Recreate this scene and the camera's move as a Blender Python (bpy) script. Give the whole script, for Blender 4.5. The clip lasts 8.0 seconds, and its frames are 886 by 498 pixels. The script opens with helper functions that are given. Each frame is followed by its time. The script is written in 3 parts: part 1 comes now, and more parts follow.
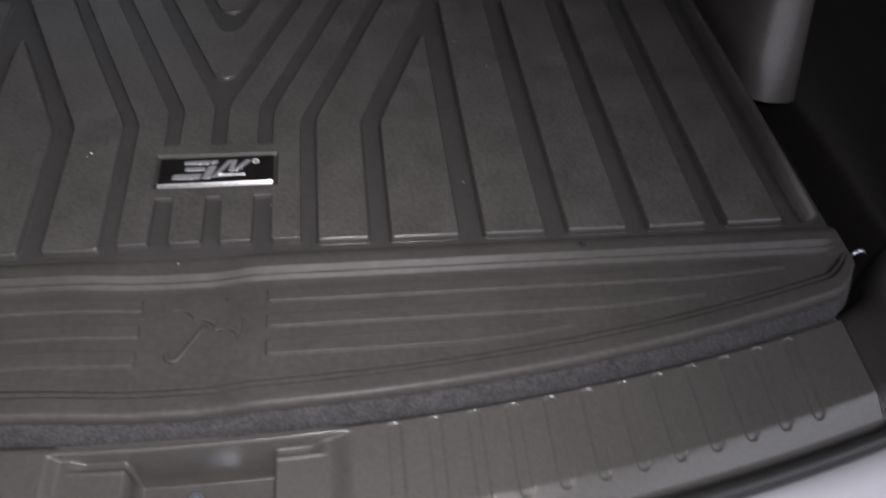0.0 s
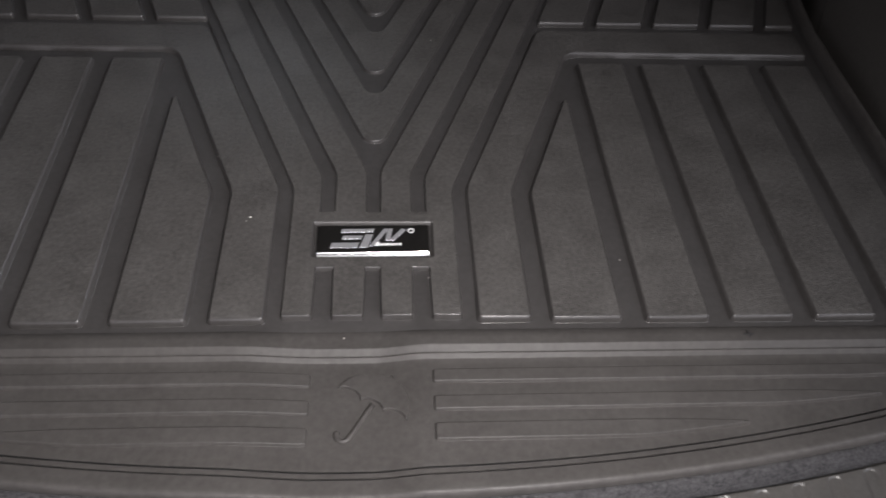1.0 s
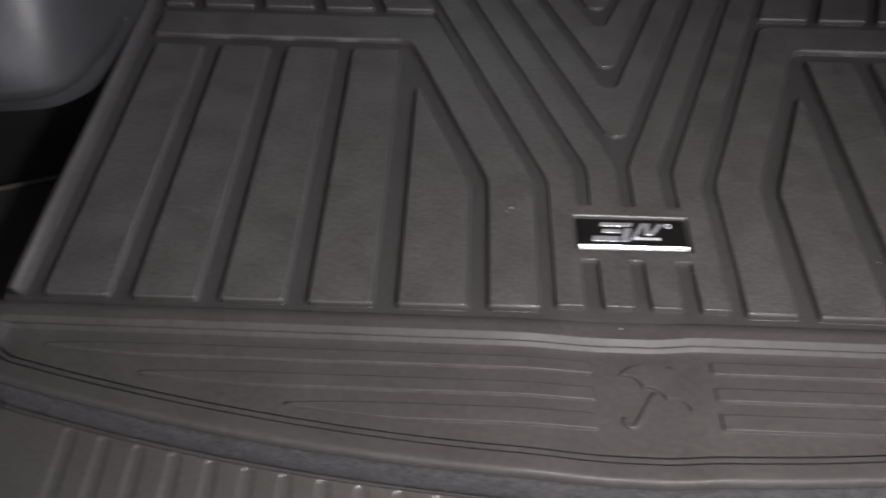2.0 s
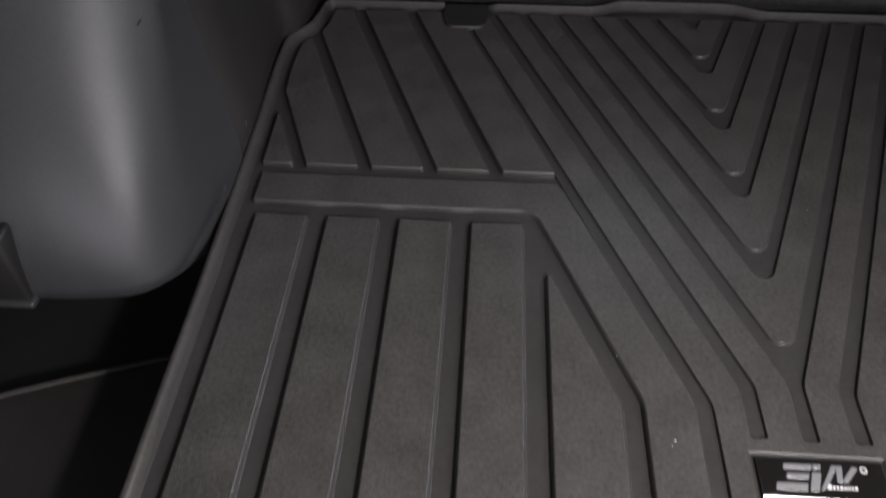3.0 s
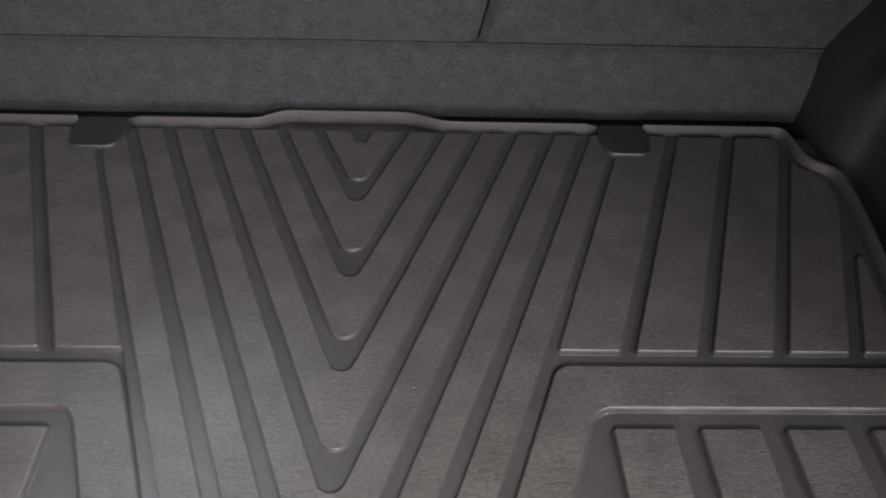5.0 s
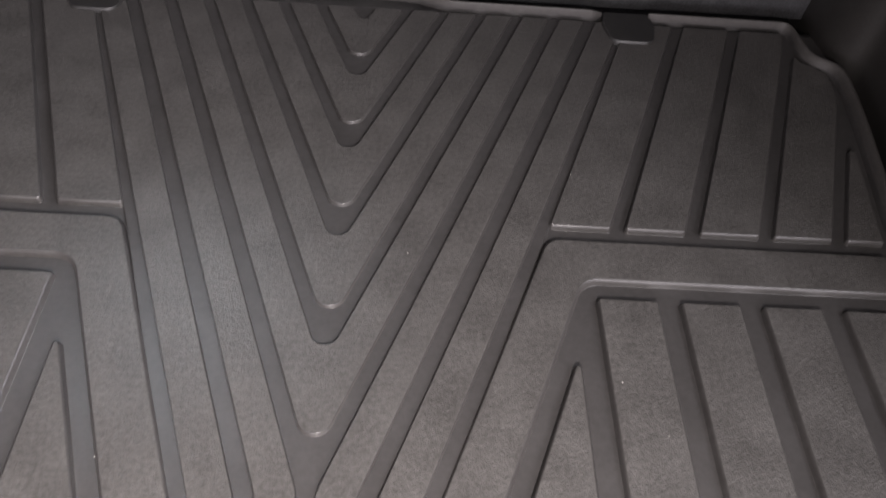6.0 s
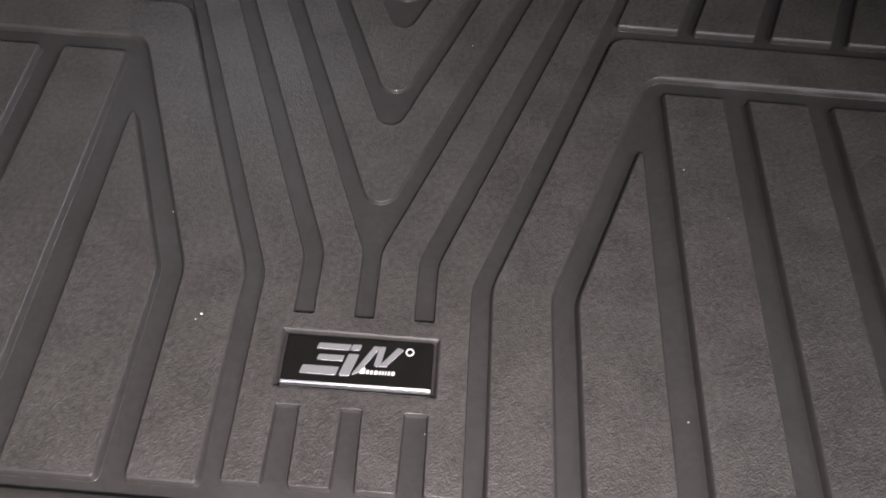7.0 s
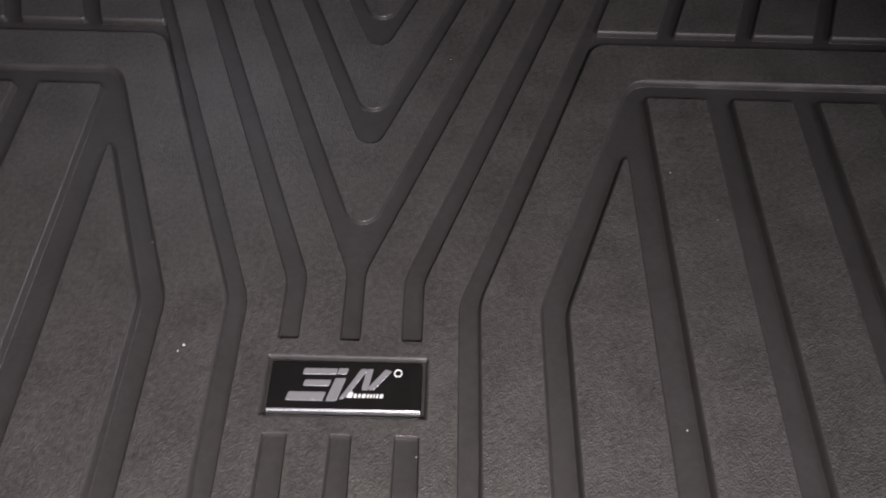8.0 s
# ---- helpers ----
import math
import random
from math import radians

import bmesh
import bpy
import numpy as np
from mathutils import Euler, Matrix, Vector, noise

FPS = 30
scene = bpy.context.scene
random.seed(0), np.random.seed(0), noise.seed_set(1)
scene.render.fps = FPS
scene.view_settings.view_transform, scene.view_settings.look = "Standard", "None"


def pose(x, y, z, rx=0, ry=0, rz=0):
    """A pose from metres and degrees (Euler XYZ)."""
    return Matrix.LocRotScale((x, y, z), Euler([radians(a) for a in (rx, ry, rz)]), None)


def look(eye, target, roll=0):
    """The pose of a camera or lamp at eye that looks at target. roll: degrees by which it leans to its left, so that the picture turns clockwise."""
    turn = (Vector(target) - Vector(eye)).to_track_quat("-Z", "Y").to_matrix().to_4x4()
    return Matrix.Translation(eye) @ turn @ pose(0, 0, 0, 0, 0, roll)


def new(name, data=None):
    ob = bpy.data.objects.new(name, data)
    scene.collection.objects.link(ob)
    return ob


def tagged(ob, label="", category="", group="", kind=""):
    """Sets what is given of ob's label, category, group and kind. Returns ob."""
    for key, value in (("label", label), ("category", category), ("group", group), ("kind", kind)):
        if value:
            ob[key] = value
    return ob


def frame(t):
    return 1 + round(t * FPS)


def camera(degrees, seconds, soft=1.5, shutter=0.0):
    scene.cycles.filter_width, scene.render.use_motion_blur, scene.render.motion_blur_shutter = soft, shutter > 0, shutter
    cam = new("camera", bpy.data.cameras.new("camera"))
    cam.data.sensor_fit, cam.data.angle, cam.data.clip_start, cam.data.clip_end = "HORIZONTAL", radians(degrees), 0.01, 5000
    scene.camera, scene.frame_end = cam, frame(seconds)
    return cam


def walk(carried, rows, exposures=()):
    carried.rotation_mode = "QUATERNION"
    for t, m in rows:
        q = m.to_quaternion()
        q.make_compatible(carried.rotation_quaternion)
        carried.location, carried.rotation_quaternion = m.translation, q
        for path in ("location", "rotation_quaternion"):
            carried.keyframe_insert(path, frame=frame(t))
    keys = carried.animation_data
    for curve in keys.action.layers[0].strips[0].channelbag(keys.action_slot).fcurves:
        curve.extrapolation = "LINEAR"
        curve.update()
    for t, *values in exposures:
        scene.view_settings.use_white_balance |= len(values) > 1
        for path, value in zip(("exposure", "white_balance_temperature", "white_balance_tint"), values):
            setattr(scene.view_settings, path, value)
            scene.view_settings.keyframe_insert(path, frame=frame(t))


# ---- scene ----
# ---- camera ----
cam = camera(57.9, 8.0, soft=1.7, shutter=0.4)
PATH = [
    (0, (0.105, -0.528, 0.466), (0.341, 0.778, -1.03), 4.6),
    (0.5, (0.053, -0.498, 0.491), (0.268, 0.849, -0.972), 4.8),
    (1, (0.016, -0.48, 0.488), (0.142, 0.869, -0.983), 3.3),
    (1.5, (-0.029, -0.49, 0.511), (0.011, 0.835, -0.987), 1.9),
    (2, (-0.146, -0.49, 0.515), (-0.196, 0.819, -0.996), -0.2),
    (2.2, (-0.196, -0.467, 0.525), (-0.273, 0.841, -0.985), -1.0),
    (3.3, (-0.252, -0.296, 0.571), (-0.378, 1.133, -0.822), -1.1),
    (3.5, (-0.219, -0.282, 0.596), (-0.33, 1.163, -0.782), -0.2),
    (4, (-0.14, -0.235, 0.598), (-0.2, 1.253, -0.737), 0.8),
    (4.2, (-0.102, -0.216, 0.588), (-0.132, 1.271, -0.749), 0.9),
    (5.3, (0.084, -0.115, 0.496), (0.183, 1.347, -0.865), 2.7),
    (5.5, (0.075, -0.132, 0.488), (0.182, 1.286, -0.918), 3.9),
    (6, (0.063, -0.162, 0.503), (0.142, 1.159, -0.997), 4.8),
    (6.5, (0.076, -0.208, 0.475), (0.108, 1.032, -1.095), 4.7),
    (7, (0.05, -0.239, 0.456), (0.042, 0.882, -1.2), 3.7),
    (7.5, (0.054, -0.235, 0.448), (0.015, 0.869, -1.219), 1.4),
    (8, (0.063, -0.234, 0.446), (0.043, 0.927, -1.183), 0.2),
]
EXPOSURES = [(0.0, -2.16, 6250, 9), (0.5, -2.34, 6400, 7), (1.0, -1.86, 6400, 7), (1.5, -1.68, 6250, 6), (2.0, -1.84, 6350, 8), (3.5, -1.42, 6500, 7), (4.2, -0.80, 6500, 8), (5.3, -0.48, 6650, 9), (6.2, -0.41, 6650, 11),
             (7.0, -1.36, 6600, 12), (7.5, -1.58, 6550, 13), (8.0, -1.88, 6550, 13)]
walk(cam, [(t, look(eye, target, roll)) for t, eye, target, roll in PATH], exposures=EXPOSURES)

# ---- world and light ----
world = bpy.data.worlds.new("garage_air")
scene.world = world
world.use_nodes = True
world.node_tree.nodes["Background"].inputs[0].default_value = (0.62, 0.66, 0.75, 1)
world.node_tree.nodes["Background"].inputs[1].default_value = 0.014


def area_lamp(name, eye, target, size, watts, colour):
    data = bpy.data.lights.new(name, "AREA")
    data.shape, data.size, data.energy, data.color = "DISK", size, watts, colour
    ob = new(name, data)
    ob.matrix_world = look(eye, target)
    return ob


# a hand-held work lamp: a hot middle and a wide, weaker spill
for watts, degrees, blend in ((98.0, 82, 1.0), (44.0, 125, 0.7)):
    key = bpy.data.lights.new("work_lamp", "SPOT")
    key.energy, key.color, key.spot_size, key.spot_blend, key.shadow_soft_size = watts, (1.0, 0.93, 0.925), radians(degrees), blend, 0.035
    new("work_lamp", key).matrix_world = look((0.12, -0.54, 0.54), (-0.03, -0.22, 0.0))
door = area_lamp("garage_door_light", (0.15, -2.75, 0.42), (0.1, 0.0, 0.1), 3.3, 150.0, (0.95, 0.90, 0.99))
door.data.shape, door.data.size_y = "RECTANGLE", 0.9
# unseen cool spot, added inside the car, leaves a soft pool on the chevrons
pool = bpy.data.lights.new("chevron_pool_spot", "SPOT")
pool.energy, pool.color, pool.spot_size, pool.spot_blend, pool.shadow_soft_size = 28.0, (0.76, 0.88, 1.0), radians(21), 1.0, 0.10
new("chevron_pool_spot", pool).matrix_world = look((-0.36, 0.42, 0.70), (-0.095, 0.235, 0.0))

# unseen lamp, added at upper right to brighten the left panels' edges
edge_fill = area_lamp("right_edge_fill_lamp", (0.69, 0.66, 0.66), (-0.57, 0.02, 0.05), 0.50, 1.3, (0.80, 0.86, 1.0))
edge_fill.data.shape, edge_fill.data.size_y, edge_fill.data.spread = "RECTANGLE", 0.16, radians(38)
# unseen lamp, added high at the right so the sill's rolled edge mirrors it
sill_lamp = area_lamp("sill_highlight_lamp", (1.95, -1.20, 1.88), (1.2, -0.9, 0.0), 2.2, 190.0, (0.94, 0.92, 1.0))
sill_lamp.data.shape, sill_lamp.data.size_y = "RECTANGLE", 1.0


# ---- materials ----
def material(name, colour, rough, metal=0.0, spec=0.5):
    m = bpy.data.materials.new(name)
    m.use_nodes = True
    b = m.node_tree.nodes["Principled BSDF"]
    b.inputs["Base Color"].default_value = (*colour, 1)
    b.inputs["Roughness"].default_value = rough
    b.inputs["Metallic"].default_value = metal
    b.inputs["Specular IOR Level"].default_value = spec
    return m


def node(m, kind, **values):
    n = m.node_tree.nodes.new(kind)
    for key, value in values.items():
        n.inputs[key.replace("_", " ")].default_value = value
    return n


def wire(m, a, out, b, into):
    m.node_tree.links.new(a.outputs[out], b.inputs[into])


def grainy(m, dark, light, scale, bump_scale, bump, depth, rough=(0.4, 0.55), kind="noise", large=9.0, large_bump=0.0):
    """Colour mottled at two scales, roughness that wanders with it, and a fine relief."""
    b = m.node_tree.nodes["Principled BSDF"]
    where = node(m, "ShaderNodeTexCoord")
    fine = node(m, "ShaderNodeTexNoise", Scale=scale, Detail=6.0, Roughness=0.65)
    broad = node(m, "ShaderNodeTexNoise", Scale=large, Detail=3.0, Roughness=0.55)
    for n in (fine, broad):
        wire(m, where, "Object", n, "Vector")
    mix = node(m, "ShaderNodeMath")
    mix.operation = "MULTIPLY_ADD"
    mix.inputs[1].default_value = 0.4
    wire(m, broad, "Fac", mix, 0)
    wire(m, fine, "Fac", mix, 2)
    ramp = node(m, "ShaderNodeMapRange", From_Min=0.52, From_Max=0.88)
    wire(m, mix, 0, ramp, "Value")
    paint = node(m, "ShaderNodeMix")
    paint.data_type = "RGBA"
    paint.inputs["A"].default_value, paint.inputs["B"].default_value = (*dark, 1), (*light, 1)
    paint.inputs[6].default_value, paint.inputs[7].default_value = (*dark, 1), (*light, 1)
    wire(m, ramp, "Result", paint, 0)
    m.node_tree.links.new(paint.outputs[2], b.inputs["Base Color"])
    gloss = node(m, "ShaderNodeMapRange", From_Min=0.35, From_Max=0.65, To_Min=rough[0], To_Max=rough[1])
    wire(m, broad, "Fac", gloss, "Value")
    wire(m, gloss, "Result", b, "Roughness")
    if kind == "leather":
        relief = node(m, "ShaderNodeTexVoronoi", Scale=bump_scale)
        relief.feature = "SMOOTH_F1"
        out = "Distance"
    else:
        relief, out = node(m, "ShaderNodeTexNoise", Scale=bump_scale, Detail=3.0, Roughness=0.7), "Fac"
    wire(m, where, "Object", relief, "Vector")
    lift = node(m, "ShaderNodeBump", Strength=bump, Distance=depth)
    wire(m, relief, out, lift, "Height")
    if large_bump:
        swell = node(m, "ShaderNodeBump", Strength=1.0, Distance=large_bump)
        wire(m, broad, "Fac", swell, "Height")
        wire(m, swell, "Normal", lift, "Normal")
    wire(m, lift, "Normal", b, "Normal")
    return m


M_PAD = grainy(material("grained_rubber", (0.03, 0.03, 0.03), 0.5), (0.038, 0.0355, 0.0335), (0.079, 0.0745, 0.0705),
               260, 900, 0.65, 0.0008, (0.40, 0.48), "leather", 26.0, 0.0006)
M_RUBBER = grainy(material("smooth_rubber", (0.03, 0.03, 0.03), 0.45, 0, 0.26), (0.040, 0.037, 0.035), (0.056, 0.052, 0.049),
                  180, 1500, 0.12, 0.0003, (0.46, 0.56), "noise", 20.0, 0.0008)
# channels: smoother than the panels, and darkened in colour for the shade in them
M_CHANNEL = grainy(material("shaded_polished_rubber", (0.03, 0.03, 0.03), 0.4), (0.034, 0.032, 0.031), (0.047, 0.044, 0.043),
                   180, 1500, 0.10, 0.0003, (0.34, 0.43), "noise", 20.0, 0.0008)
M_FLANK = grainy(material("flank_rubber", (0.03, 0.03, 0.03), 0.4), (0.036, 0.033, 0.032), (0.050, 0.047, 0.045),
                 180, 1500, 0.08, 0.0003, (0.32, 0.38), "noise", 20.0, 0.0001)
M_TONGUE = grainy(material("tongue_rubber", (0.02, 0.02, 0.02), 0.5), (0.018, 0.017, 0.017), (0.026, 0.025, 0.024), 200, 1200, 0.2, 0.0003, (0.42, 0.5))
M_CARPET = grainy(material("needle_felt", (0.03, 0.03, 0.035), 0.95, 0, 0.2), (0.023, 0.0224, 0.0232), (0.067, 0.065, 0.067),
                  420, 700, 1.0, 0.0016, (0.9, 1.0), "noise", 110.0)
M_TRIM = grainy(material("trim_plastic", (0.02, 0.02, 0.02), 0.45), (0.031, 0.031, 0.032), (0.042, 0.042, 0.043),
                300, 1300, 0.25, 0.0004, (0.36, 0.42), "noise", 5.0)
M_TRIM_WARM = grainy(material("sill_plastic", (0.04, 0.04, 0.04), 0.45), (0.048, 0.045, 0.042), (0.066, 0.062, 0.058),
                     300, 1100, 0.22, 0.0004, (0.32, 0.40), "leather", 6.0, 0.0)
M_TRIM_DARK = grainy(material("side_panel_plastic", (0.02, 0.02, 0.02), 0.45), (0.021, 0.019, 0.018), (0.030, 0.028, 0.026),
                     300, 1300, 0.25, 0.0004, (0.34, 0.42), "noise", 5.0)
M_DARK = material("black_plastic", (0.016, 0.015, 0.015), 0.5)
M_SEAT = grainy(material("seat_cloth", (0.05, 0.05, 0.06), 0.95, 0, 0.2), (0.026, 0.0255, 0.027), (0.062, 0.061, 0.064),
                420, 800, 1.0, 0.0018, (0.9, 1.0), "noise", 60.0)
M_BLACK = grainy(material("gloss_black", (0.005, 0.005, 0.005), 0.12), (0.004, 0.004, 0.004), (0.012, 0.011, 0.010),
                 900, 1200, 0.05, 0.0002, (0.10, 0.2), "noise", 60.0)
M_EMBLEM = material("silver_emblem", (0.80, 0.80, 0.82), 0.24, 0.8)
M_EDGE = material("satin_chrome", (0.90, 0.90, 0.92), 0.24, 1.0)
M_WHITE = material("white_print", (0.7, 0.7, 0.7), 0.4)
M_LINT = material("lint", (0.75, 0.72, 0.66), 0.9)
M_PAINT = material("silver_paint", (0.74, 0.74, 0.79), 0.25, 0.1)
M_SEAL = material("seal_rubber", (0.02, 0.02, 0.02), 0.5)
M_STEEL = material("zinc_steel", (0.55, 0.60, 0.66), 0.3, 0.9)
M_WALL = grainy(material("garage_plaster", (0.3, 0.3, 0.3), 0.9), (0.26, 0.26, 0.26), (0.34, 0.34, 0.34), 20, 60, 0.2, 0.005, (0.85, 0.95))


# ---- mesh helpers ----
def part(name, bm, mat, parent=None, label="", smooth=True):
    me = bpy.data.meshes.new(name)
    bmesh.ops.recalc_face_normals(bm, faces=bm.faces)
    for f in bm.faces:
        f.smooth = smooth
    bm.to_mesh(me)
    bm.free()
    me.materials.append(mat)
    ob = new(name, me)
    ob.parent = parent
    return tagged(ob, label)


def thing(name, label, category, kind="", at=(0, 0, 0)):
    ob = new(name)
    ob.location = at
    ob.empty_display_size = 0.05
    return tagged(ob, label, category, kind=kind)


def step(a, b, x):
    t = min(max((x - a) / (b - a), 0.0), 1.0)
    return t * t * (3 - 2 * t)


def sag(x, y):
    """The mat dips where it lies over the latch."""
    return -0.0050 * step(-0.105, -0.035, x) * (1 - step(0.000, 0.042, x)) * (1 - step(-0.122, -0.106, y))


def lay(x, y, z):
    """From the mat's own plan to where it lies, a little askew."""
    return Vector((x - 0.05 * x * x, y - x * (0.011 + 0.02 * y), z + sag(x, y)))


def rounded(points, r):
    """The outline with its corners rounded. A point may carry its own radius as a third number."""
    out = []
    n = len(points)
    for i in range(n):
        p = Vector(points[i][:2])
        a, b = Vector(points[i - 1][:2]) - p, Vector(points[(i + 1) % n][:2]) - p
        la, lb = a.length, b.length
        a.normalize(), b.normalize()
        half = math.acos(max(-1, min(1, a.dot(b)))) / 2
        rr = points[i][2] if len(points[i]) > 2 else r
        if rr <= 0 or half > 1.5:
            out.append(p)
            continue
        cut = min(rr / math.tan(half), 0.45 * la, 0.45 * lb)
        rad = cut * math.tan(half)
        mid = p + (a + b).normalized() * (rad / math.sin(half))
        s, e = p + a * cut - mid, p + b * cut - mid
        turn = math.atan2(s.x * e.y - s.y * e.x, s.dot(e))
        steps = max(2, int(abs(turn) / 0.3) + 1)
        for k in range(steps + 1):
            c, d = math.cos(turn * k / steps), math.sin(turn * k / steps)
            out.append(mid + Vector((s.x * c - s.y * d, s.x * d + s.y * c)))
    return out


def grown(loop, d):
    """The counter-clockwise outline moved outwards by d."""
    out = []
    n = len(loop)
    for i in range(n):
        p, a, b = loop[i], loop[i - 1], loop[(i + 1) % n]
        u, v = (p - a), (b - p)
        if u.length < 1e-7 or v.length < 1e-7:
            out.append(p.copy())
            continue
        u.normalize(), v.normalize()
        nu, nv = Vector((u.y, -u.x)), Vector((v.y, -v.x))
        m = nu + nv
        m = m / max(m.dot(nu), 0.35)
        out.append(p + m * d)
    return out


def wound(loop):
    area = sum(loop[i - 1].x * loop[i].y - loop[i].x * loop[i - 1].y for i in range(len(loop)))
    return loop if area > 0 else loop[::-1]


def split_long(loop, far):
    out = []
    for i, p in enumerate(loop):
        q = loop[(i + 1) % len(loop)]
        n = max(1, int((q - p).length / far))
        out += [p.lerp(q, k / n) for k in range(n)]
    return out


def embossed(outline, base, top, run, r=0.004, holes=(), place=None, far=0.05, hole_run=None):
    """A raised moulding on an outline with sloped, rounded flanks; holes are sunk through it."""
    place = place or lay
    bm = bmesh.new()
    high = top - base
    rim = []
    for sign, pts in [(1, outline)] + [(-1, h) for h in holes]:
        loop = split_long(wound(rounded(pts, r)), far)
        wide = run if sign > 0 else hole_run or run
        rings = []
        for out, z in ((wide + 0.0005, base), (wide, base + 0.02 * high), (0.95 * wide, base + 0.10 * high), (0.62 * wide, top - 0.38 * high), (0.36 * wide, top - 0.17 * high), (0.10 * wide, top - 0.05 * high), (-0.18 * wide, top), (-0.40 * wide, top)):
            rings.append([bm.verts.new(place(p.x, p.y, z)) for p in grown(loop, sign * out)])
        for level, (lo, hi) in enumerate(zip(rings, rings[1:])):
            for i in range(len(lo)):
                bm.faces.new((lo[i - 1], lo[i], hi[i], hi[i - 1])).material_index = 1 if level < 6 else 0
        rim.append(rings[-1])
    edges = [bm.edges.get((ring[i - 1], ring[i])) for ring in rim for i in range(len(ring))]
    bmesh.ops.triangle_fill(bm, edges=edges, use_beauty=True, use_dissolve=False)
    return bm


def loft(rows, close=False):
    """A sheet through rows of equally many places."""
    bm = bmesh.new()
    vs = [[bm.verts.new(p) for p in row] for row in rows]
    for a, b in zip(vs, vs[1:]):
        n = len(a)
        for i in range(n if close else n - 1):
            j = (i + 1) % n
            bm.faces.new((a[i], a[j], b[j], b[i]))
    return bm


def box(bm, lo, hi, bevel=0.0):
    made = bmesh.ops.create_cube(bm, size=1)["verts"]
    for v in made:
        v.co = Vector([lo[k] + (v.co[k] + 0.5) * (hi[k] - lo[k]) for k in range(3)])
    if bevel:
        es = list({e for v in made for e in v.link_edges})
        bmesh.ops.bevel(bm, geom=es, offset=bevel, segments=3, affect="EDGES", profile=0.5)
    return bm


def tube(path, r, sides=10, squash=1.0):
    rows = []
    n = len(path)
    for i, p in enumerate(path):
        p = Vector(p)
        d = (Vector(path[min(i + 1, n - 1)]) - Vector(path[max(i - 1, 0)])).normalized()
        side = d.cross(Vector((0, 0, 1)))
        side = side.normalized() if side.length > 1e-4 else Vector((1, 0, 0))
        up = side.cross(d)
        rr = r[i] if isinstance(r, (list, tuple)) else r
        rows.append([p + side * rr * math.cos(a) + up * rr * squash * math.sin(a) for a in (2 * math.pi * k / sides for k in range(sides))])
    bm = loft(rows, close=True)
    bm.verts.ensure_lookup_table()
    for k in (0, (n - 1) * sides):
        bm.faces.new([bm.verts[k + i] for i in range(sides)])
    return bm


def mirrored(points):
    return [(-p[0], *p[1:]) for p in points]


# ---- the cargo floor and the sill of the car ----
def rear_edge(x):
    corner = max(x - 0.488 if x > 0 else -x - 0.478, 0)
    return -0.246 + 0.27 * x * x + 22 * corner * corner


XS = [-0.506 + 1.022 * i / 150 for i in range(151)]
FLOOR_TOP = -0.012

floor_ob = thing("floor", "charcoal needle-felt cargo floor with a rough cut edge", "floor", "structure")
rows = []
for x in XS:
    e = rear_edge(x)
    wob = 0.0006 * noise.noise((x * 90, 3, 0))
    prof = [(0.70, -0.034), (0.70, FLOOR_TOP), (0.2, FLOOR_TOP), (e + 0.030, FLOOR_TOP), (e + 0.027, -0.026), (e + 0.008, -0.026), (e + 0.005, FLOOR_TOP), (e + 0.002, FLOOR_TOP),
            (e - 0.0020, -0.0080), (e - 0.0046 + wob, -0.0090), (e - 0.0072 + wob, -0.0125), (e - 0.0092 + wob, -0.0170), (e - 0.0106 + wob, -0.0212), (e - 0.0104 + wob, -0.0226), (e - 0.0085, -0.034)]
    rows.append([lay(x, y, z) for y, z in prof])
part("floor_panel", loft(rows), M_CARPET, floor_ob)


def sill_line(x):
    return 0.262 * x * x


FLUTES = [side * (0.130 + 0.0277 * i) for side in (1, -1) for i in range(12)]


def flute(x, y):
    """How deep the nearest recessed flute is here, from 0 to 1."""
    near = min(FLUTES, key=lambda c: abs(c - x))
    along_y = min(max(y, -0.3215), -0.2630)
    gap = math.hypot(x - near, y - along_y)
    end = step(0.0002, 0.0030, abs(y - along_y))
    return 1 - step(0.0028 + 0.0012 * end, 0.0060 - 0.0012 * end, gap)


def sill_height(x, y):
    """Height of the sill at a distance y behind its inner edge line."""
    z = -0.0235 - 0.06 * max(-y - 0.25, 0)
    roll = max(-y - 0.3195, 0)
    z -= 0.44 * roll * roll / (roll + 0.004)
    slope = step(0.084, 0.103, x) if x > 0 else step(0.0885, 0.0965, -x)
    shoulder = (1 - slope) * (1 - step(-0.2628, -0.2606, y))
    well = step(-0.0475, -0.0445, x) * (1 - step(0.0475, 0.0495, x)) * (1 - step(-0.2650, -0.2628, y))
    slot = (1 - step(0.072, 0.084, abs(x))) * (1 - step(-0.2632, -0.2610, y)) * step(-0.2700, -0.2675, y)
    lip = 0.0007 * (1 - slope) * math.exp(-((y + 0.2598) / 0.0011) ** 2)
    lip += 0.0006 * (1 - step(0.078, 0.088, abs(x))) * (1 - well) * math.exp(-((y + 0.2715) / 0.0013) ** 2)
    gap = 0.0045 * step(-0.2580, -0.2565, y) * slope
    return z + lip - gap - 0.007 * shoulder - 0.0040 * slot * (1 - well) - 0.040 * well - 0.0012 * flute(x, y)


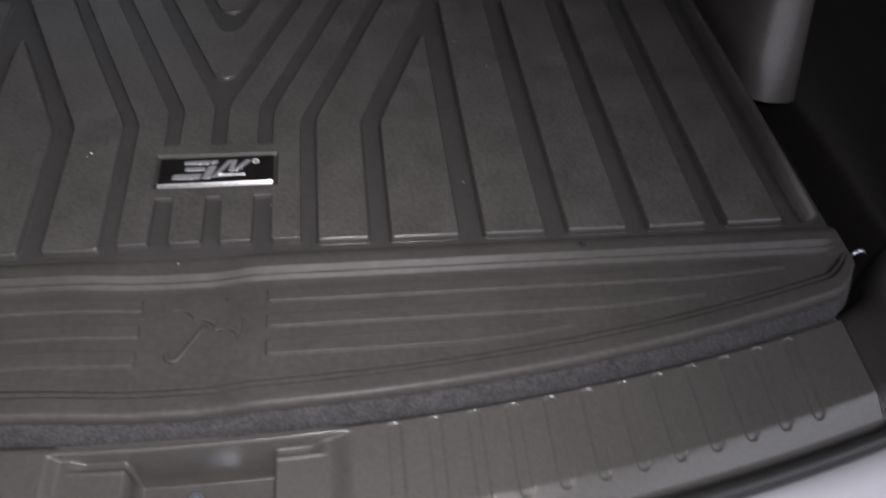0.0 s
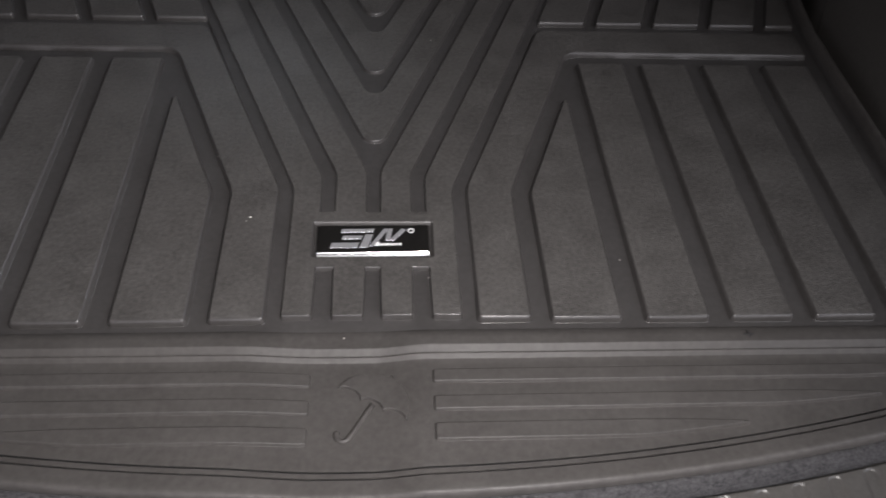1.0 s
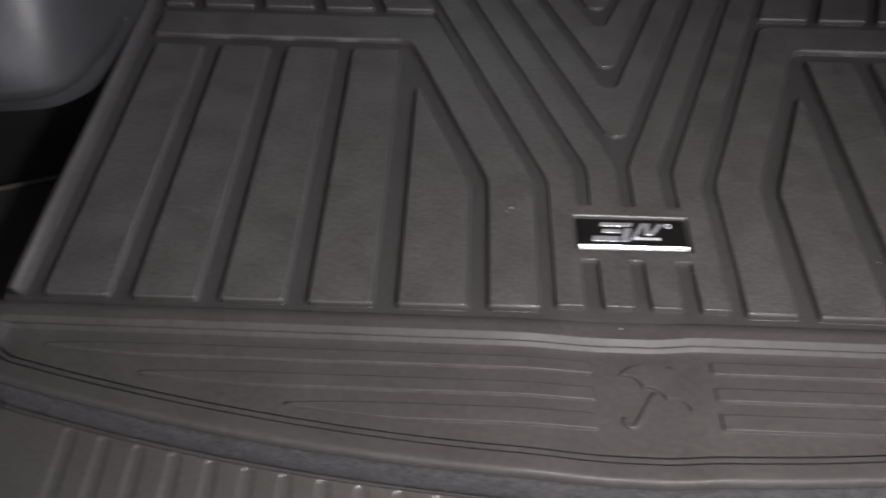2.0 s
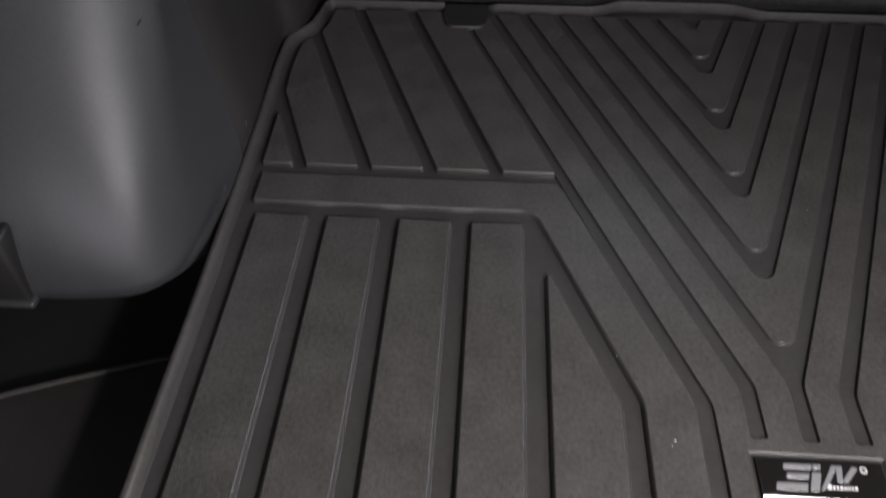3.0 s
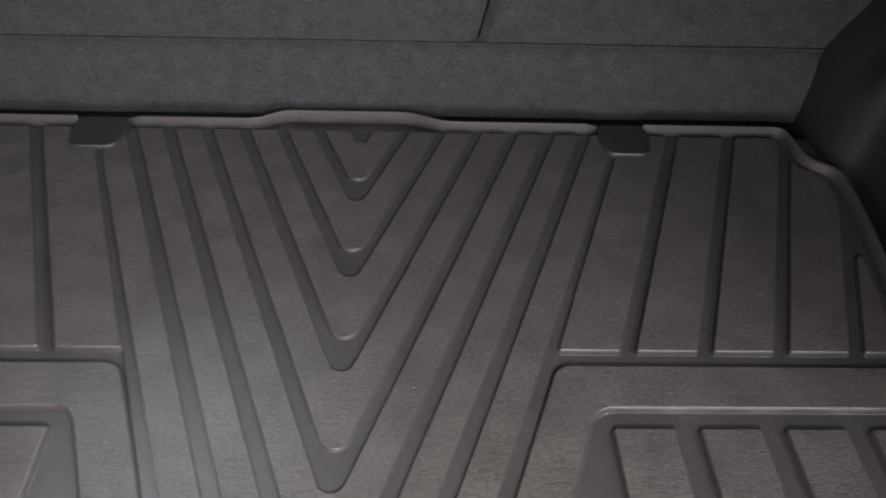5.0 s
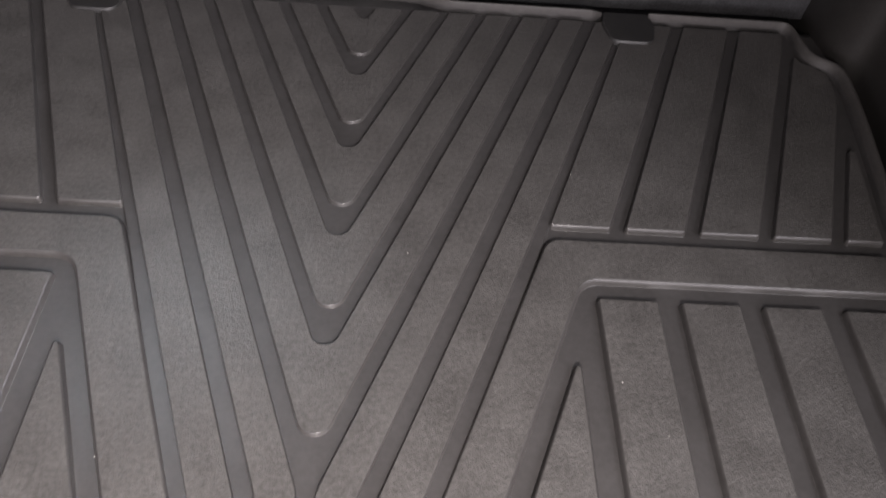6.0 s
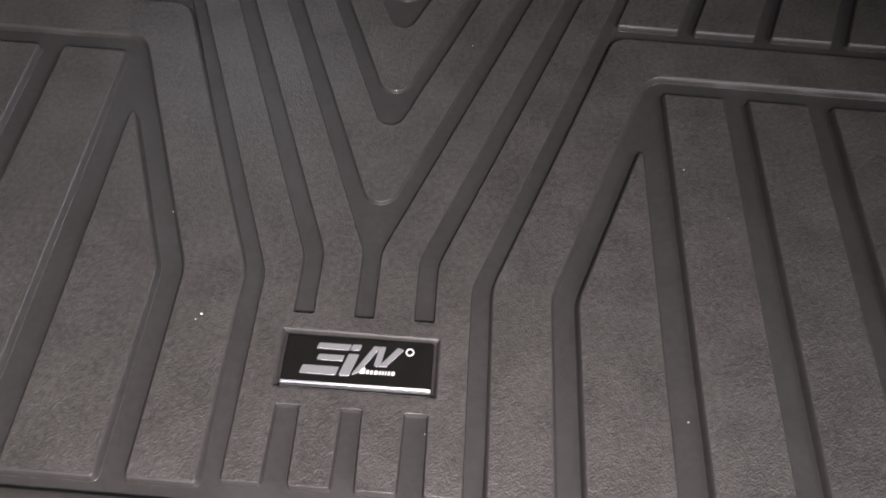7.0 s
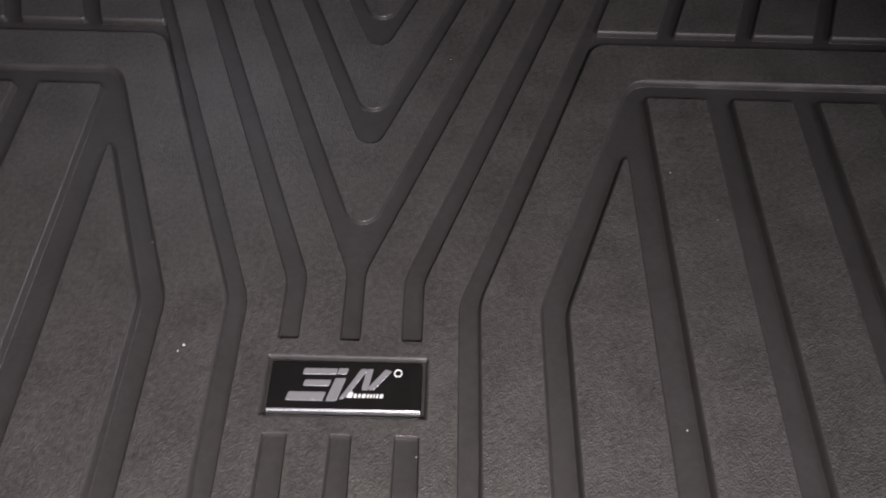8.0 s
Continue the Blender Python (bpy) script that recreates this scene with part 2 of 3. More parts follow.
sill = thing("sill_trim", "dark grey grained plastic loading sill with recessed flutes", "sill trim", "structure")
SX = [-0.60 + 0.02 * i for i in range(61)] + [-0.112 + 0.0015 * i for i in range(150)]
SX += [c + d for c in FLUTES for d in (-0.0072, -0.0054, -0.0048, -0.0042, -0.0036, -0.0028, -0.0016, 0.0, 0.0016, 0.0028, 0.0036, 0.0042, 0.0048, 0.0054, 0.0072)]
SX = [-0.4955] + sorted(set(round(x, 4) for x in SX if -0.4955 < x < 0.4855)) + [0.4855]
SY = [-0.236, -0.246] + [-0.252 - 0.0008 * i for i in range(30)] + [-0.278 - 0.004 * i for i in range(9)] + [-0.314 - 0.0010 * i for i in range(26)]
rows = []
for x in SX:
    row = [Vector((x, y + sill_line(x), sill_height(x, y))) for y in SY]
    row += [Vector((x, -0.3402 + sill_line(x), -0.0375)), Vector((x, -0.3406 + sill_line(x), -0.046)), Vector((x, -0.3400 + sill_line(x), -0.060)), Vector((x, -0.337 + sill_line(x), -0.080))]
    rows.append(row)
part("sill_panel", loft(rows), M_TRIM_WARM, sill)

seal = thing("weather_strip", "black rubber weather strip along the boot opening", "weather strip", "structure")
part("seal_bulb", tube([(x, -0.3486 + sill_line(x), -0.0500) for x in [-0.66 + 0.03 * i for i in range(45)]], 0.0072, 12), M_SEAL, seal)
bumper = thing("bumper", "silver-grey painted bumper top below the sill", "bumper", "structure")
rows = []
for x in [-0.75 + 0.05 * i for i in range(31)]:
    s = sill_line(x)
    rows.append([Vector((x, y + s, z)) for y, z in ((-0.335, -0.085), (-0.352, -0.068), (-0.3595, -0.0635), (-0.372, -0.0620), (-0.40, -0.066), (-0.44, -0.072), (-0.475, -0.088), (-0.495, -0.12), (-0.50, -0.25), (-0.49, -0.5))])
part("bumper_skin", loft(rows), M_PAINT, bumper)

striker = thing("striker", "zinc-plated steel latch striker in the sill well", "latch striker")
part("loop", tube([(-0.001, -0.2905, -0.072), (-0.001, -0.2905, -0.040), (-0.001, -0.2925, -0.034), (-0.001, -0.297, -0.031), (-0.001, -0.302, -0.034), (-0.001, -0.304, -0.040), (-0.001, -0.304, -0.072)], 0.0045, 12), M_STEEL, striker)
bm = box(bmesh.new(), (-0.02, -0.312, -0.0745), (0.02, -0.282, -0.071), 0.001)
part("base_plate", bm, M_STEEL, striker)

# ---- the mat ----
mat = thing("cargo_mat", "dark grey moulded rubber cargo mat with chevron ribs", "cargo mat")
GROOVE, TOP, RUN = -0.0060, 0.0, 0.0023


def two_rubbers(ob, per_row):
    """The foot of a rim takes the channel rubber, its shade put into colour."""
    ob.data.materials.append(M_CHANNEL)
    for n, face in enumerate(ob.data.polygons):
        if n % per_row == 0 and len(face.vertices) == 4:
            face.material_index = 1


def back_bulge(x):
    return step(-0.125, -0.085, x) * (1 - step(0.045, 0.105, x))


def base_row(x):
    e = rear_edge(x)
    e1 = e + 0.0195
    keep = 1 - step(0.490, 0.502, x - 0.010 if x > 0 else -x)
    wave = 0.0005 * noise.noise((x * 6, 1.7, 0))
    bulge = 0.0165 * back_bulge(x)
    prof = [(0.6525 + bulge, FLOOR_TOP + 0.0006, 1), (0.6525 + bulge, GROOVE, 1)]
    prof += [(0.6435 - 0.7505 * k / 12, GROOVE, 1) for k in range(13)]
    prof += [(-0.1118, GROOVE, 1), (-0.1121, GROOVE + 0.0003, 1), (-0.1134, -0.0022, 1), (-0.1140, -0.0017, 1), (-0.1195, 0.0, 1), (-0.1225, 0.0, 1), (-0.1272, 0.0, 1), (-0.1280, 0.0, 1), (-0.1284, -0.0001, keep), (-0.1288, -0.0004, keep),
             (-0.1312, -0.0027, keep), (-0.1316, -0.0030, keep), (-0.1324, -0.0038, keep), (-0.1330, -0.0040, keep), (-0.1336, -0.0037, keep), (-0.1339, -0.0032, keep), (-0.1345, -0.0032, keep), (-0.1349, -0.0035, keep),
             (-0.1371, -0.0060, keep), (-0.1376, -0.0062, keep), (-0.143, -0.0062, keep)]
    near = -0.143
    for y, z in ((e1 + 0.012, -0.0064), (e1 + 0.0021, -0.0064), (e1 + 0.0019, -0.0068), (e1 + 0.0016, -0.0200), (e1 + 0.0002, -0.0202), (e1 - 0.0003, -0.0194), (e1 - 0.0006, -0.0040), (e1 - 0.0010, -0.0034),
                 (e1 - 0.0042, -0.0034), (e1 - 0.0045, -0.0042), (e1 - 0.0047, -0.0186), (e1 - 0.0061, -0.0188), (e1 - 0.0065, -0.0180), (e1 - 0.0068, -0.0010), (e1 - 0.0072, -0.0004), (e1 - 0.0100, -0.0002)):
        prof.append((min(y, near - 0.0001), z, keep))
        near = prof[-1][0]
    prof += [(e + 0.005, 0.0, 1), (e + 0.0026, 0.0001, 1), (e + 0.0008, 0.0, 1), (e - 0.0006, -0.0007, 1), (e - 0.0016, -0.0024, 1), (e - 0.0021, -0.0060, 1), (e - 0.0016, -0.0112, 1)]
    return [lay(x + 0.022 * step(0.40, 0.50, x) * step(0.34, 0.50, y), y, z * (k if z < 0 and k < 1 else 1) + (wave if y < -0.107 else 0)) for y, z, k in prof]


base = [base_row(x) for x in [-0.508 + 1.026 * i / 220 for i in range(221)]]
part("channel_floor", loft([row[:16] for row in base]), M_CHANNEL, mat, "smooth polished rubber channels, darkened in colour for shade")
rear_lip = part("rear_lip", loft([row[15:] for row in base]), M_RUBBER, mat, "stepped rubber rear lip, the shade of its two slots in black")
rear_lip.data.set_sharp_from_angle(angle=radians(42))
# slot walls get the black seal rubber: their shade is put into colour
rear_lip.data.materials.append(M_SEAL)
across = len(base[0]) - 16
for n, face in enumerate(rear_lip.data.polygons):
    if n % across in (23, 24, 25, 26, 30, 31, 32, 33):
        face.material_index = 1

# plan of the rim from the rear corner to the gap in the back: x outwards and y, for the two sides
RIM = {1: [(0.5000, -0.104), (0.4992, 0.0), (0.4985, 0.1), (0.4987, 0.2), (0.5000, 0.29), (0.5065, 0.35), (0.5155, 0.41), (0.5240, 0.47), (0.5295, 0.52), (0.5315, 0.552), (0.5305, 0.5640), (0.5268, 0.5715), (0.5205, 0.5768), (0.5130, 0.5810), (0.5065, 0.5868),
           (0.5022, 0.5950), (0.5003, 0.6060), (0.4995, 0.622), (0.4990, 0.636), (0.4980, 0.6430), (0.4958, 0.6475), (0.4920, 0.6502), (0.4860, 0.6510), (0.45, 0.6510), (0.41, 0.6510), (0.37, 0.6510), (0.3325, 0.6510), (0.3285, 0.6510)],
       -1: [(0.4965, -0.104), (0.4965, 0.0), (0.4970, 0.1), (0.4980, 0.2), (0.4995, 0.3), (0.5010, 0.38), (0.5030, 0.44), (0.5045, 0.50), (0.5040, 0.540), (0.5015, 0.5560), (0.4970, 0.5660), (0.4915, 0.5730), (0.4860, 0.5800), (0.4815, 0.5880),
            (0.4785, 0.5980), (0.4768, 0.6090), (0.4755, 0.622), (0.4745, 0.636), (0.4735, 0.6430), (0.4715, 0.6475), (0.4680, 0.6502), (0.4620, 0.6510), (0.44, 0.6510), (0.40, 0.6510), (0.36, 0.6510), (0.3230, 0.6510), (0.3190, 0.6510)]}


def rim_x(side, y):
    ys = [p[1] for p in RIM[side][:19]]
    return float(np.interp(y, ys, [p[0] for p in RIM[side][:19]]))


SLOPE = 2.65
BACK = 0.6405


def along(x0, y0, y):
    return x0 + (y - y0) / SLOPE


def raised(points, r=0.004, name="raised_panel", holes=(), run=RUN, base=GROOVE):
    ob = part(name, embossed(points, base, TOP, run, r, holes, hole_run=0.0026), M_PAD, mat)
    ob.data.materials.append(M_FLANK)


# the chevrons and the badge panel stand in a shallower field than the side panels
BED = -0.0034
field = [(0.0845, -0.1030), (0.0845, 0.0450), (0.0835 + (BACK + 0.004 - 0.0450) / 2.74, BACK + 0.004)]
ramp = lambda x, y, z: lay(x, y, GROOVE - 0.0002 + (z - GROOVE + 0.0002) * step(-0.104, -0.050, y))
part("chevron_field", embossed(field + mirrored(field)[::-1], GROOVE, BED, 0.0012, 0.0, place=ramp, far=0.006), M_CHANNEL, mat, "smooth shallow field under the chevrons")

# centre panel round the badge, its fingers and the two ribs that run from it on each side
right = [(0.0065, -0.051), (0.0075, -0.100), (0.0308, -0.100), (0.0315, -0.051), (0.0465, -0.051), (0.0472, -0.100), (0.0690, -0.100), (0.0690, 0.041, 0.04),
         (along(0.0690, 0.041, BACK), BACK), (along(0.0460, 0.057, BACK), BACK), (0.0460, 0.057, 0.03), (0.0460, 0.012), (0.0325, 0.012), (0.0325, 0.061, 0.03),
         (along(0.0325, 0.061, BACK), BACK), (along(0.0065, 0.064, BACK), BACK), (0.0065, 0.064, 0.03), (0.0065, 0.0115)]
raised(right + mirrored(right)[::-1], 0.0014, "centre_panel", [[(-0.0505, -0.0402), (0.0505, -0.0402), (0.0505, 0.0006), (-0.0505, 0.0006)]], 0.0011)

# nested chevrons
for k in range(5):
    o, i = 0.0850 + 0.1113 * k, 0.0850 + 0.1113 * k + 0.0755
    if i < BACK - 0.03:
        pts = [(0, o, 0.012), (along(0, o, BACK), BACK), (along(0, i, BACK), BACK), (0, i, 0.011), (-along(0, i, BACK), BACK), (-along(0, o, BACK), BACK)]
    else:
        pts = [(0, o, 0.012), (along(0, o, BACK), BACK), (-along(0, o, BACK), BACK)]
    raised(pts, 0.0016, "chevron_rib", (), 0.0009, BED)

for mirror in (lambda p: p, mirrored):
    # the band that bends outwards and crosses the mat
    raised(mirror([(0.0835, -0.102), (0.1225, -0.102), (0.1225, 0.040, 0.04), (0.2060, 0.2590, 0.024), (0.4830, 0.2590), (0.4830, 0.3000), (0.1815, 0.3000, 0.016), (0.0835, 0.0430, 0.04)]), 0.0016, "bent_band", (), 0.0024)
    # the pointed panel
    raised(mirror([(0.1415, -0.103), (0.1950, -0.103), (0.1955, 0.1795, 0.0016), (0.1415, 0.038, 0.03)]), 0.0016, "pointed_panel")
    # straight panels
    for i in range(4):
        a = 0.2175 + 0.0697 * i
        raised(mirror([(a, -0.1035), (a + 0.0485, -0.1035), (a + 0.0490, 0.2375), (a + 0.0008, 0.2375)]), 0.0016, "straight_panel")
    # slanted panels behind the cross band
    for i in range(5):
        a = 0.1852 + 0.0679 * i
        b = a + 0.0525
        side = 1 if mirror is not mirrored else -1
        slant = lambda x, y: x + (y - 0.318) / 2.75
        edge = lambda y: rim_x(side, y) - 0.0130
        ys = [0.318, 0.36, 0.40, 0.44, 0.48, 0.52, 0.55, 0.565, 0.572, 0.579, 0.586, 0.593, 0.600, 0.608, 0.616, 0.630, BACK]
        ys += [0.318 + (edge(0.4) - c) * 2.75 for c in (a, b) if c < edge(0.4) and 0.318 + (edge(0.4) - c) * 2.75 < 0.58]
        ys = sorted(y for y in ys if slant(a, y) < edge(y) + 1e-6)
        pts = [(slant(a, y), y) for y in ys[::-1]] + [(min(slant(b, y), edge(y)), y) for y in ys]
        clean = []
        for p in pts:
            if not clean or math.hypot(p[0] - clean[-1][0], p[1] - clean[-1][1]) > 0.0008:
                clean.append(p)
        raised(mirror(clean), 0.0016, "slanted_panel", (), 0.0018)

# rims at the sides and the back
SIDE = ((-0.0040, GROOVE), (-0.0026, 0.0000), (-0.0008, 0.0055), (0.0006, 0.0078), (0.0022, 0.0088), (0.0046, 0.0086), (0.0062, 0.0068), (0.0070, 0.002), (0.0072, -0.0115))
REAR = ((-0.0016, GROOVE), (-0.0011, 0.0002), (-0.0004, 0.0062), (0.0000, 0.0076), (0.0009, 0.0082), (0.0017, 0.0080), (0.0025, 0.0060), (0.0030, 0.001), (0.0032, -0.0115))
for s in (1, -1):
    line = RIM[s]
    rows = []
    for n, (x, y) in enumerate(line):
        a, b = Vector(line[max(n - 1, 0)]), Vector(line[min(n + 1, len(line) - 1)])
        d = (b - a).normalized()
        out = Vector((d.y, -d.x))
        low = 0.55 + 0.45 * step(-0.104, -0.06, y)
        k = step(0.600, 0.640, y)
        rows.append([lay(s * (x + out.x * (p[0] + (q[0] - p[0]) * k)), y + out.y * (p[0] + (q[0] - p[0]) * k), (p[1] + (q[1] - p[1]) * k) * (low if p[1] > 0 else 1)) for p, q in zip(SIDE, REAR)])
    bm = loft(rows)
    bm.verts.ensure_lookup_table()
    bm.faces.new([bm.verts[i] for i in range(9)])
    bm.faces.new([bm.verts[len(bm.verts) - 9 + i] for i in range(9)])
    two_rubbers(part("side_rim", bm, M_RUBBER, mat), 8)


for a, b in ((-0.2630, 0.2735),):
    rows = []
    for i in range(41):
        x = a + (b - a) * i / 40
        up, out = 0.0008 * back_bulge(x), 0.0165 * back_bulge(x)
        end = 0.6 + 0.4 * step(0, 0.004, min(x - a, b - x))
        rows.append([lay(x, y + out, z) for y, z in ((0.6494, GROOVE), (0.6499, 0.0002), (0.6506, 0.0062 * end + up), (0.6510, 0.0076 * end + up), (0.6519, 0.0082 * end + up),
                                               (0.6527, 0.0080 * end + up), (0.6535, 0.0060 * end + up), (0.6542, -0.0115))])
    bm = loft(rows)
    bm.verts.ensure_lookup_table()
    bm.faces.new([bm.verts[i] for i in range(8)])
    bm.faces.new([bm.verts[40 * 8 + i] for i in range(8)])
    two_rubbers(part("back_rim", bm, M_RUBBER, mat), 7)

# tongues in the gaps of the back rim
for s in (-1, 1):
    c = 0.3030 if s > 0 else -0.2905
    pts = [(c - 0.0270, 0.657), (c - 0.0300, 0.632, 0.02), (c - 0.0235, 0.6015, 0.012), (c + 0.0235, 0.6015, 0.012), (c + 0.0300, 0.632, 0.02), (c + 0.0270, 0.657)]
    part("tongue", embossed(pts, GROOVE, 0.0030, 0.0012, 0.004), M_TONGUE, mat, "rounded tongue in a gap of the rim")

# fine ribs of the rear tray
for s in (1, -1):
    for top, low, tip in ((-0.1480, -0.1575, 0.458), (-0.1705, -0.1805, 0.381), (-0.1925, -0.2043, 0.271)):
        start = tip - 0.085
        upper, lower = [], []
        for k in range(33):
            x = 0.0455 + (tip - 0.0455) * k / 32
            t = max(0, (x - start) / (tip - start))
            upper.append((s * x, top - 0.0035 * t * t * 0.8))
            lower.append((s * x, low + (top - low - 0.0036) * t ** 1.3))
        part("tray_rib", embossed(lower + upper[::-1], -0.0062, -0.0037, 0.0011, 0.0012), M_RUBBER, mat)

# umbrella emblem
ax, ay = Vector((0.857, -0.515)), Vector((0.515, 0.857))
mid = Vector((0.0, -0.1740))
pts = [mid + ax * 0.0280 * math.cos(a) + ay * 0.0250 * math.sin(a) for a in (math.pi * k / 18 for k in range(19))]
for c, w in ((-0.0187, 0.0093), (0.0, 0.0094), (0.0187, 0.0093)):
    pts += [mid + ax * (c + w * math.cos(a)) + ay * 0.0048 * math.sin(a) for a in (math.pi - math.pi * k / 6 for k in range(1, 6))] + [mid + ax * (c + w)]
pts = pts[:-1]
part("emblem_canopy", embossed([tuple(p) for p in pts], -0.0064, -0.0035, 0.0006, 0.0012), M_RUBBER, mat, "embossed umbrella canopy")
path = [mid + ay * (0.001 - 0.031 * k / 8) for k in range(9)]
hook = path[-1] - ax * 0.0048
path += [hook + ax * 0.0048 * math.cos(a) - ay * 0.0048 * math.sin(a) for a in (math.pi * k / 8 for k in range(1, 9))]
part("emblem_handle", tube([lay(p.x, p.y, -0.0058) for p in path], 0.0021, 8), M_RUBBER, mat)
tip = [mid + ay * (0.022 + 0.006 * k / 3) for k in range(4)]
part("emblem_tip", tube([lay(p.x, p.y, -0.0058) for p in tip], 0.0015, 8), M_RUBBER, mat)

# ---- the badge in its recess ----
badge = thing("badge", "glossy black badge with a chrome emblem and chrome edge", "badge")
flat = lambda x, y, z: Vector((x, y, z))
part("plate", embossed([(-0.0458, -0.0366), (0.0458, -0.0366), (0.0458, -0.0040), (-0.0458, -0.0040)], GROOVE + 0.0001, -0.0006, 0.0006, 0.0008, place=flat), M_BLACK, badge)
part("recess_floor", embossed([(-0.0470, -0.0378), (0.0470, -0.0378), (0.0470, -0.0028), (-0.0470, -0.0028)], GROOVE + 0.00005, GROOVE + 0.0004, 0.0004, 0.0008, place=flat), M_RUBBER, badge, "rubber bed of the badge")
rows = [[Vector((x, y, z)) for y, z in ((-0.0378, -0.0040), (-0.0376, -0.0022), (-0.0368, -0.0012), (-0.0361, -0.0004), (-0.0353, 0.0003), (-0.0350, 0.0002), (-0.0349, -0.0012))] for x in (-0.0462, -0.0459, 0.0, 0.0459, 0.0462)]
part("chrome_edge", loft(rows), M_EDGE, badge, "bright chrome lower edge", False)
for s in (-1, 1):
    rows = [[Vector((s * x, y, z)) for x, z in ((0.0468, -0.003), (0.0464, -0.0010), (0.0458, -0.0004), (0.0454, -0.0008))] for y in (-0.0366, -0.02, -0.0042)]
    part("side_edge", loft(rows), M_BLACK, badge)


def emblem_bar(points, name="emblem_bar", mat_=None):
    if mat_ is None:
        points = [(x, -0.0185 + 1.3 * (y + 0.0180)) for x, y in points]
    part(name, embossed(points, -0.0007, -0.0002, 0.0002, 0.0006, place=flat), mat_ or M_EMBLEM, badge)


def slab(x0, x1, y0, y1, lean=0.42):
    return [(x0 + lean * (y0 + 0.02), y0), (x1 + lean * (y0 + 0.02), y0), (x1 + lean * (y1 + 0.02), y1), (x0 + lean * (y1 + 0.02), y1)]


# an abstract mark of slanted bars
emblem_bar(slab(-0.0300, -0.0095, -0.0130, -0.0100))
emblem_bar(slab(-0.0265, -0.0105, -0.0190, -0.0160))
emblem_bar(slab(-0.0330, -0.0105, -0.0265, -0.0222))
emblem_bar(slab(-0.0088, -0.0030, -0.0128, -0.0098))
emblem_bar(slab(-0.0085, -0.0020, -0.0265, -0.0150))
emblem_bar([(-0.0040, -0.0265), (0.0015, -0.0240), (0.0135, -0.0100), (0.0090, -0.0100)])
emblem_bar([(0.0100, -0.0205), (0.0140, -0.0205), (0.0165, -0.0100), (0.0125, -0.0100)])
emblem_bar([(0.0130, -0.0205), (0.0175, -0.0205), (0.0280, -0.0110), (0.0240, -0.0100)])
x = 0.0030
for w in (0.0030, 0.0018, 0.0014, 0.0022, 0.0010, 0.0010, 0.0008, 0.0012, 0.0020):
    emblem_bar(slab(x, x + w, -0.0272, -0.0248 if w < 0.0025 else -0.0236, 0.2), "print_bar", M_WHITE)
    x += w + 0.0009
hole = [(0.0318 + 0.0019 * math.cos(a), -0.0105 + 0.0019 * math.sin(a)) for a in (2 * math.pi * k / 20 for k in range(20))]
ring = [(0.0318 + 0.0026 * math.cos(a), -0.0105 + 0.0026 * math.sin(a)) for a in (2 * math.pi * k / 20 for k in range(20))]
part("print_dot", embossed(ring, -0.0007, -0.0003, 0.0002, 0, [hole], place=flat), M_WHITE, badge, "small white printed ring")

# ---- side trims ----
ARCH_SIDE = [(0.514, 0.26), (0.514, 0.32), (0.5145, 0.38), (0.516, 0.42), (0.5185, 0.46), (0.5205, 0.50), (0.5215, 0.545), (0.5210, 0.557), (0.5190, 0.5650), (0.5150, 0.5705), (0.5105, 0.5745),
             (0.5060, 0.580), (0.5020, 0.589), (0.4990, 0.600), (0.4968, 0.615), (0.494, 0.64), (0.497, 0.68), (0.50, 0.75)]
ARCH_LOW = [(0.90, 0.084), (0.76, 0.084), (0.66, 0.086), (0.60, 0.088), (0.575, 0.0905), (0.556, 0.0935), (0.543, 0.0985), (0.533, 0.106), (0.526, 0.115), (0.521, 0.126), (0.518, 0.140), (0.516, 0.158), (0.515, 0.18)]
ARCH_HIGH = [(0.90, 0.084), (0.76, 0.084), (0.66, 0.087), (0.625, 0.090), (0.598, 0.0950), (0.577, 0.1025), (0.560, 0.1120), (0.546, 0.1225), (0.534, 0.1345), (0.525, 0.1475), (0.5195, 0.1600), (0.5165, 0.1740), (0.515, 0.195)]


def trim_outline(z):
    """Plan of the inner face of a side trim, from the tail to the seats: its corner is tight at the foot and broad above."""
    w = step(0.03, 0.20, z)
    return [(a[0] + (b[0] - a[0]) * w, a[1] + (b[1] - a[1]) * w) for a, b in zip(ARCH_LOW, ARCH_HIGH)] + ARCH_SIDE


